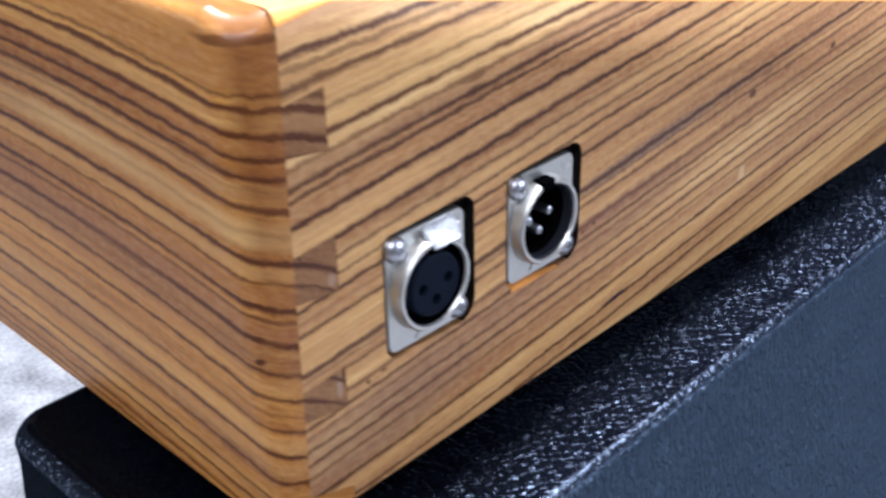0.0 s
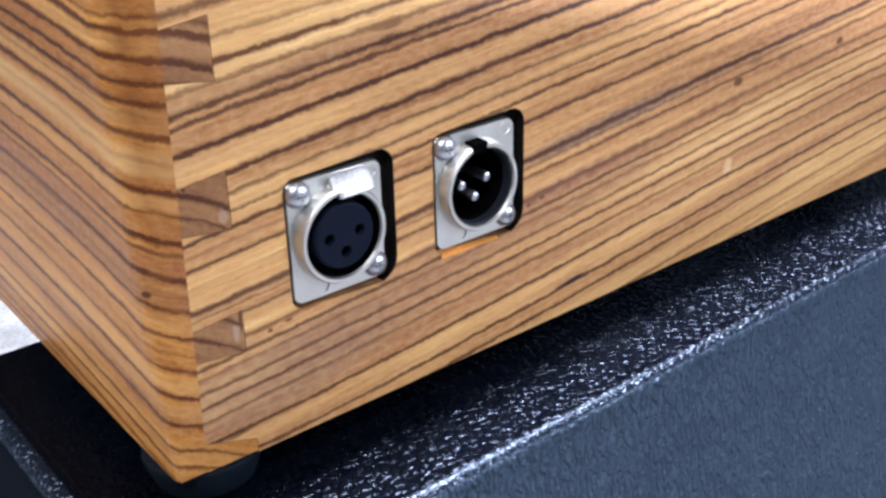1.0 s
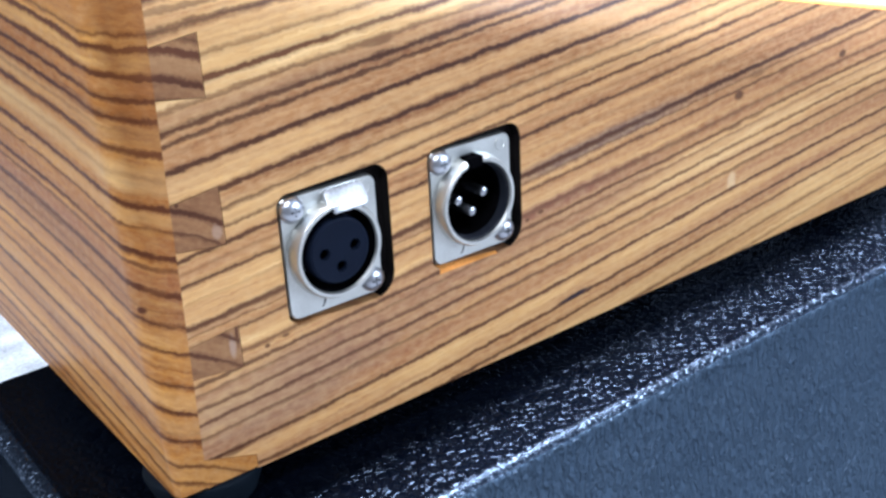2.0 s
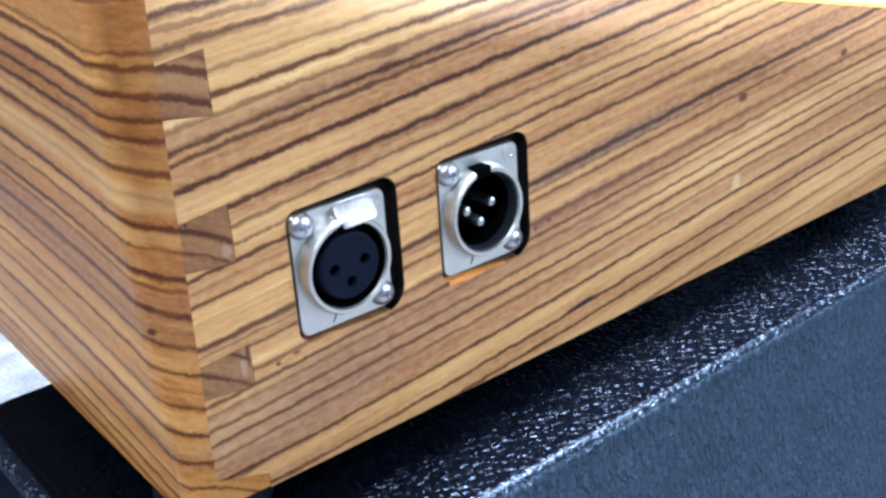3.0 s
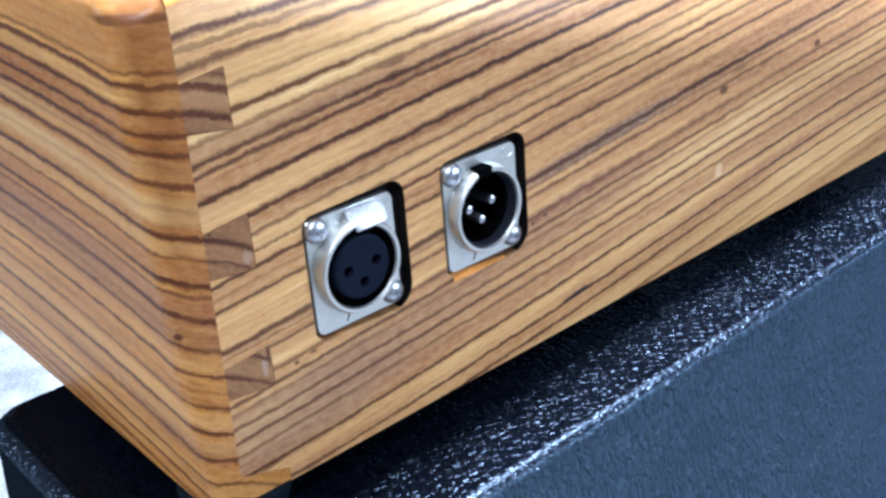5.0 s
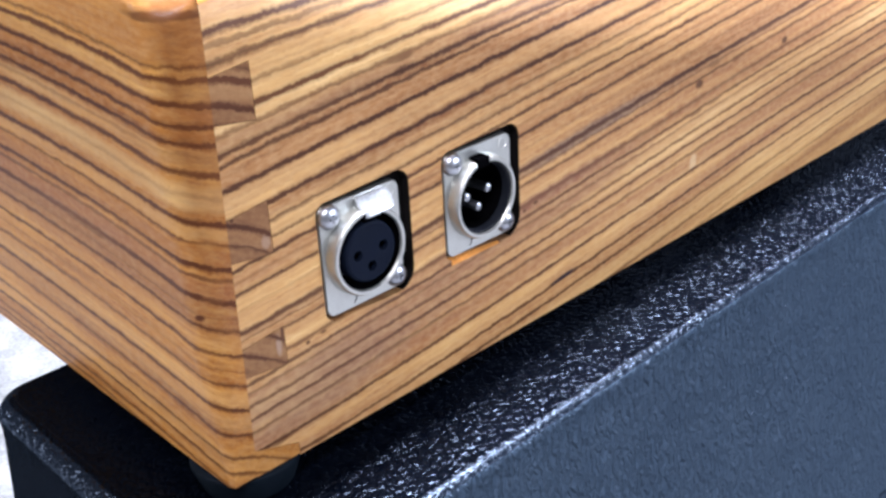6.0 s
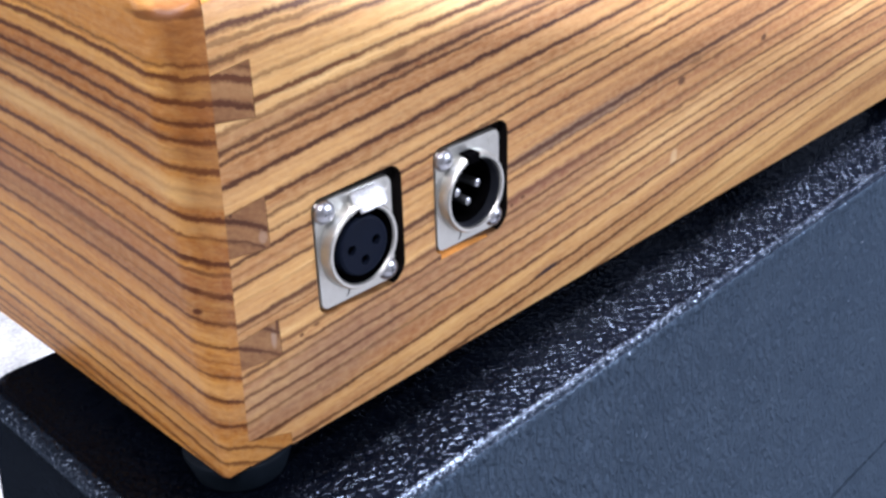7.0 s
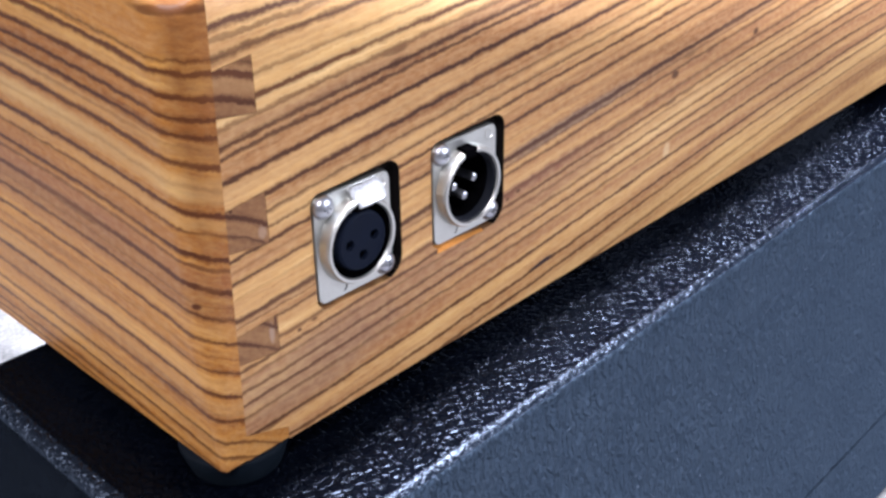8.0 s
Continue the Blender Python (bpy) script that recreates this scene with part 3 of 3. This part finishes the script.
def back_section(z, inset):
    r = corner_radius(z)
    x0, y0 = inset, inset
    pts = [(lap(z) - 0.0, y0)]
    a0 = corner_arris(z)
    for k in range(0, 13):
        a = radians(a0 + (90 - a0) * k / 12)
        pts.append((r - (r - inset) * math.sin(a), inset + (r - inset) * (math.cos(radians(a0)) - math.cos(a))))
    y1 = BOX_DEEP - inset
    pts += [(x0, y1 - 0.004), (x0 + 0.004, y1), (lap(z), y1), (lap(z), BOX_DEEP - SIDE_T), (BACK_T, BOX_DEEP - SIDE_T), (BACK_T, SIDE_T), (lap(z), SIDE_T)]
    return pts


def back_board(parent):
    bm = bmesh.new()
    rings = [[(x, y, 0.0) for x, y in back_section(0.0, 0.0008)], [(x, y, 0.0008) for x, y in back_section(0.0008, 0.0)]]
    for k in range(1, 24):
        z = 0.1100 * k / 23
        rings.append([(x, y, z) for x, y in back_section(z, 0.0)])
    r = 0.004
    for k in range(0, 7):
        a = radians(90 * k / 6)
        rings.append([(x, y, back_top(x, y) - r + r * math.sin(a)) for x, y in back_section(0.115, r - r * math.cos(a))])
    loft(bm, rings)
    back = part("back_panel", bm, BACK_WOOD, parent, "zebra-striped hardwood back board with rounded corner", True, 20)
    # pins that run through the side boards
    for y0, y1 in ((0.0, SIDE_T), (BOX_DEEP - SIDE_T, BOX_DEEP)):
        for zt, zb in PINS:
            ring = [(lap(zt), zt - PIN_FLARE), (BACK_T, zt), (BACK_T, zb), (lap(zb), zb + PIN_FLARE)]
            bm = bmesh.new()
            loft(bm, [[(x, y0, z) for x, z in ring], [(x, y1, z) for x, z in ring]])
            part("dovetail_pin", bm, END_WOOD, back, "darker end-grain dovetail pin", False)
        ring = [(lap(HALF_PIN[0]), HALF_PIN[0]), (BACK_T, HALF_PIN[1]), (BACK_T, 0.0004), (lap(0), 0.0004)]
        bm = bmesh.new()
        loft(bm, [[(x, y0, z) for x, z in ring], [(x, y1, z) for x, z in ring]])
        part("dovetail_pin", bm, BACK_WOOD, back, "golden half pin at the lower corner", False)
    return back


SOCKETS = [(0.0462, 0.0482), (0.0875, 0.0487)]


def recess(cx, cz, shrink):
    """Outline of the cut-out round a socket: cut by hand, wider and rounder on one side."""
    x0, x1 = -0.0132 + shrink, 0.0165 - shrink
    pts = []
    for x, z, r, a0 in ((x1, 0.0167 - shrink, 0.0042, 0), (x0, 0.0157 - shrink, 0.0030, 90), (x0, -0.0158 + shrink, 0.0026, 180), (x1, -0.0169 + shrink, 0.0060, 270)):
        sx, sz = (1 if x > 0 else -1), (1 if z > 0 else -1)
        for k in range(7):
            a = radians(a0 + 90 * k / 6)
            pts.append((cx + x - sx * r + r * math.cos(a), cz + z - sz * r + r * math.sin(a)))
    return pts


def wooden_box():
    b = tagged(new("wooden_box"), "dovetailed zebra-striped hardwood equipment box with sloping top on rubber feet", "box")
    s = side_board(0.0, SIDE_T, True, "side_panel", b)
    tagged(s, label="zebra-striped hardwood side board with two socket cut-outs")
    cutters = []
    for cx, cz in SOCKETS:
        k = bmesh.new()
        ring = recess(cx, cz, 0.0)
        loft(k, [[(x, -0.004, z) for x, z in ring], [(x, 0.0040, z) for x, z in ring]])
        cutters.append(k)
        k = bmesh.new()
        ring = [(cx + 0.0118 * math.cos(2 * math.pi * i / 40), cz + 0.0118 * math.sin(2 * math.pi * i / 40)) for i in range(40)]
        loft(k, [[(x, 0.002, z) for x, z in ring], [(x, 0.0220, z) for x, z in ring]])
        cutters.append(k)
        # chamfer below the plate, added to hold the orange glow
        k = bmesh.new()
        e = 0.0006 if cx < 0.06 else 0.0020
        sec = [(-0.0006, cz - 0.0157 - e), (0.0022, cz - 0.0158), (0.0022, cz - 0.0130), (-0.0006, cz - 0.0130)]
        loft(k, [[(cx - 0.0112, y, z) for y, z in sec], [(cx + 0.0078, y, z) for y, z in sec]])
        cutters.append(k)
    cut(s, cutters)
    # the cut-out walls carry their shade as black colour, but for the lower one
    s.data.materials.append(SHADE_MARK_BLACK)
    s.data.materials.append(ORANGE_LIT_WOOD)
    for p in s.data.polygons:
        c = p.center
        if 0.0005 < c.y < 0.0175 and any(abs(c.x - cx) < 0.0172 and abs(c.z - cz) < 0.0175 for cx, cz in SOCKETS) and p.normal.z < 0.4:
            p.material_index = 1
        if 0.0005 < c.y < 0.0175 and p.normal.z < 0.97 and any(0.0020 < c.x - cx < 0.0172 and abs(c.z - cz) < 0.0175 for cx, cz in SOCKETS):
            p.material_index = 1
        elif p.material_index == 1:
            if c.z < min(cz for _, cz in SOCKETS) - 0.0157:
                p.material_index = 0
        # glow of the lit lower edge, painted on the chamfer as orange
        if p.normal.z > 0.4 and p.normal.y < -0.3 and 0.0 < c.y < 0.003:
            p.material_index = 2
    side_board(BOX_DEEP - SIDE_T, BOX_DEEP, True, "side_panel", b)
    back_board(b)
    part("front_panel", box_bm(BOX_LEN - 0.018, SIDE_T + 0.0002, 0.0, BOX_LEN, BOX_DEEP - SIDE_T - 0.0002, top_at(BOX_LEN) - 0.0005, 0.001), BACK_WOOD, b)
    part("bottom_panel", box_bm(BACK_T + 0.0002, SIDE_T + 0.0002, 0.001, BOX_LEN - 0.0182, BOX_DEEP - SIDE_T - 0.0002, 0.007), PANEL_BLACK, b, "thin dark bottom board", False)
    # black control panel let in between the boards, following the slope
    bm = bmesh.new()
    x0, x1 = BACK_T + 0.0002, BOX_LEN - 0.0182
    sec = [(x0, top_at(x0) - 0.006), (x1, top_at(x1) - 0.006), (x1, top_at(x1) - 0.004), (x0, top_at(x0) - 0.004)]
    loft(bm, [[(x, SIDE_T + 0.0002, z) for x, z in sec], [(x, BOX_DEEP - SIDE_T - 0.0002, z) for x, z in sec]])
    part("top_panel", bm, PANEL_BLACK, b, "black metal control panel", False)
    for x, y in ((0.0128, 0.0134), (BOX_LEN - 0.0135, 0.0140), (0.0480, 0.0860), (BOX_LEN - 0.0480, 0.0860)):
        h = CASE_TOP
        prof = [(0.0112, h), (0.0121, h + 0.0006), (0.0144, -0.0016), (0.0142, -0.0006), (0.0132, 0.0)]
        part("rubber_foot", lathe_z(prof, x, y), RUBBER, b, "black round rubber foot")


wooden_box()


# ---------- the two audio sockets ----------
PLATE_Y = -0.0002        # front of the plate, just proud of the wood
RING_Y = -0.0034


def screw(parent, x, z):
    prof = [(0.0031, PLATE_Y), (0.0031, PLATE_Y - 0.0005), (0.0027, PLATE_Y - 0.0013), (0.0019, PLATE_Y - 0.0019), (0.0008, PLATE_Y - 0.0022)]
    s = part("screw", lathe_y(prof, x, z, 24, False, True), BRIGHT, parent, "domed bright screw")
    bm = bmesh.new()
    for w, h in ((0.0021, 0.0005), (0.0005, 0.0021)):
        bmesh.ops.create_cube(bm, size=1.0, matrix=Matrix.LocRotScale((x, PLATE_Y - 0.0020, z), None, (w, 0.0004, h)))
    part("cross_slot", bm, CUP_BLACK, s, "", False)


def socket_base(cx, cz, label):
    s = tagged(new("audio_socket"), label, "socket", "audio sockets in the box side")
    s.location = (cx, 0, cz)
    # plate with a round opening
    bm = bmesh.new()
    outer = dense(round_rect(-0.0127, -0.01475, 0.0127, 0.01475, 0.0024, 6), 0.0014)
    ang = [math.atan2(z, x) for x, z in outer]
    inner = [(0.0108 * math.cos(a), 0.0108 * math.sin(a)) for a in ang]
    small = [(x * 0.985, z * 0.985) for x, z in outer]
    rings = [[(x, PLATE_Y + 0.0016, z) for x, z in inner], [(x, PLATE_Y + 0.0016, z) for x, z in outer], [(x, PLATE_Y + 0.0003, z) for x, z in outer],
             [(x, PLATE_Y, z) for x, z in small], [(x, PLATE_Y, z) for x, z in inner]]
    loft(bm, rings, False, False)
    part("mounting_plate", bm, STEEL, s, "satin nickel mounting plate with rounded corners", True, 40)
    # black sheet behind, filling the cut-out, put in for the shade there
    bm = bmesh.new()
    outer = dense(recess(0.0, 0.0, 0.0001), 0.0014)
    inner = [(0.0113 * math.cos(a), 0.0113 * math.sin(a)) for a in (math.atan2(z, x) for x, z in outer)]
    loft(bm, [[(x, y, z) for x, z in pts] for pts, y in ((inner, 0.0039), (inner, 0.0030), (outer, 0.0030), (outer, 0.0039), (inner, 0.0039))], False, False)
    part("recess_shade", bm, SHADE_MARK_BLACK, s, "black sheet added for the shade behind the plate", False)
    ring = [(0.0019, PLATE_Y + 0.0001), (0.0018, PLATE_Y - 0.0002), (0.0014, PLATE_Y - 0.0002), (0.0012, PLATE_Y + 0.0001)]
    part("embossed_ring", lathe_y(ring, 0.0098, 0.0122, 24), STEEL, s)
    bm = bmesh.new()
    arc = [(-0.0062 + 0.0026 * math.cos(radians(a)), -0.0116 + 0.0026 * math.sin(radians(a))) for a in range(-50, 51, 10)]
    loft(bm, [[(x, PLATE_Y - 0.0001, z), (x + 0.0003, PLATE_Y - 0.0001, z), (x + 0.0003, PLATE_Y + 0.0004, z), (x, PLATE_Y + 0.0004, z)] for x, z in arc])
    part("stamped_mark", bm, SHADE_MARK_BLACK, s, "small dark crescent stamped in the plate", False)
    screw(s, -0.0098, 0.0119)
    screw(s, 0.0096, -0.0110)
    return s


def female_socket(cx, cz):
    s = socket_base(cx, cz, "nickel female audio socket with three holes and push tab")
    ring = [(0.0104, PLATE_Y + 0.001), (0.0120, PLATE_Y + 0.0002), (0.0117, PLATE_Y - 0.0008), (0.0115, RING_Y + 0.0006), (0.0111, RING_Y), (0.0103, RING_Y), (0.0100, RING_Y + 0.0006)]
    part("shell", lathe_y(ring, segs=64), STEEL, s, "raised nickel ring")
    part("groove", lathe_y([(0.0100, RING_Y + 0.0006), (0.0099, RING_Y + 0.0010), (0.0101, 0.0050), (0.0076, 0.0050)], segs=64), CUP_BLACK, s, "deep black gap round the insert")
    holes = [(-0.0041, 0.0002), (0.0041, 0.0004), (0.0001, -0.0039)]
    face = [(0.0080, 0.0050), (0.0080, RING_Y + 0.0011), (0.0078, RING_Y + 0.0004), (0.0073, RING_Y + 0.0001), (0.0068, RING_Y + 0.0002), (0.0030, RING_Y + 0.0003)]
    ins = part("insert", lathe_y(face, segs=64, cap_first=True, cap_last=True), BLACK_PLASTIC, s, "black moulded insert with three contact holes", True, 40)
    cut(ins, [lathe_y([(0.00140, -0.0060), (0.00140, 0.0030)], x, z, 20, True, True) for x, z in holes])
    for x, z in holes:
        part("contact", lathe_y([(0.0013, 0.0029), (0.0013, -0.0016), (0.0010, -0.0016), (0.0010, 0.0028)], x, z, 20), CUP_BLACK, ins, "dark sprung contact")
    # keyway moulded into the rim under the tab
    part("keyway", box_bm(-0.0016, RING_Y - 0.0004, 0.0084, 0.0040, 0.0030, 0.0106, 0.0004), CUP_BLACK, s, "dark keyway under the tab")
    # push tab above the opening
    bm = bmesh.new()
    outer = round_rect(-0.0018, 0.0094, 0.0086, 0.0143, 0.0015, 5)
    mid = (0.0034, 0.0118)
    small = [(mid[0] + (x - mid[0]) * 0.86, mid[1] + (z - mid[1]) * 0.82) for x, z in outer]
    loft(bm, [[(x, PLATE_Y + 0.001, z) for x, z in outer], [(x, PLATE_Y - 0.0038 + 0.66 * (z - 0.0094), z) for x, z in outer], [(x, PLATE_Y - 0.0043 + 0.70 * (z - 0.0094), z) for x, z in small]], False, True)
    part("push_tab", bm, TAB, s, "bright polished release tab")
    return s


def male_socket(cx, cz):
    s = socket_base(cx, cz, "nickel male audio socket with three bright pins")
    ring = [(0.0104, PLATE_Y + 0.001), (0.0120, PLATE_Y + 0.0002), (0.0117, PLATE_Y - 0.0008), (0.0115, RING_Y + 0.0006), (0.0111, RING_Y), (0.0103, RING_Y), (0.0100, RING_Y + 0.0006)]
    part("shell", lathe_y(ring, segs=64), STEEL, s, "raised nickel ring")
    cup = [(0.0100, RING_Y + 0.0006), (0.0098, RING_Y + 0.0009), (0.0103, RING_Y + 0.0030), (0.0103, 0.0120)]
    part("cup", lathe_y(cup, segs=64, cap_last=True), CUP_BLACK, s, "deep black socket cup")
    part("liner", lathe_y([(0.0100, RING_Y + 0.0007), (0.0096, RING_Y + 0.0010), (0.0094, RING_Y + 0.0020), (0.0094, RING_Y + 0.0034)], segs=64), LINER, s, "dark grey moulded liner of the cup")
    for x, z in ((-0.0039, 0.0003), (0.0042, 0.0006), (0.0003, -0.0037)):
        part("pin", lathe_y([(0.00125, 0.0119), (0.00125, 0.0008), (0.0011, 0.0003), (0.0006, 0.0)], x, z, 20, False, True), BRIGHT, s, "bright contact pin")
    bm = box_bm(-0.0034, RING_Y - 0.0003, 0.0092, 0.0012, 0.004, 0.0120, 0.0003)
    part("key_slot", bm, CUP_BLACK, s, "dark key slot at the rim")
    return s


female_socket(*SOCKETS[0])
male_socket(*SOCKETS[1])
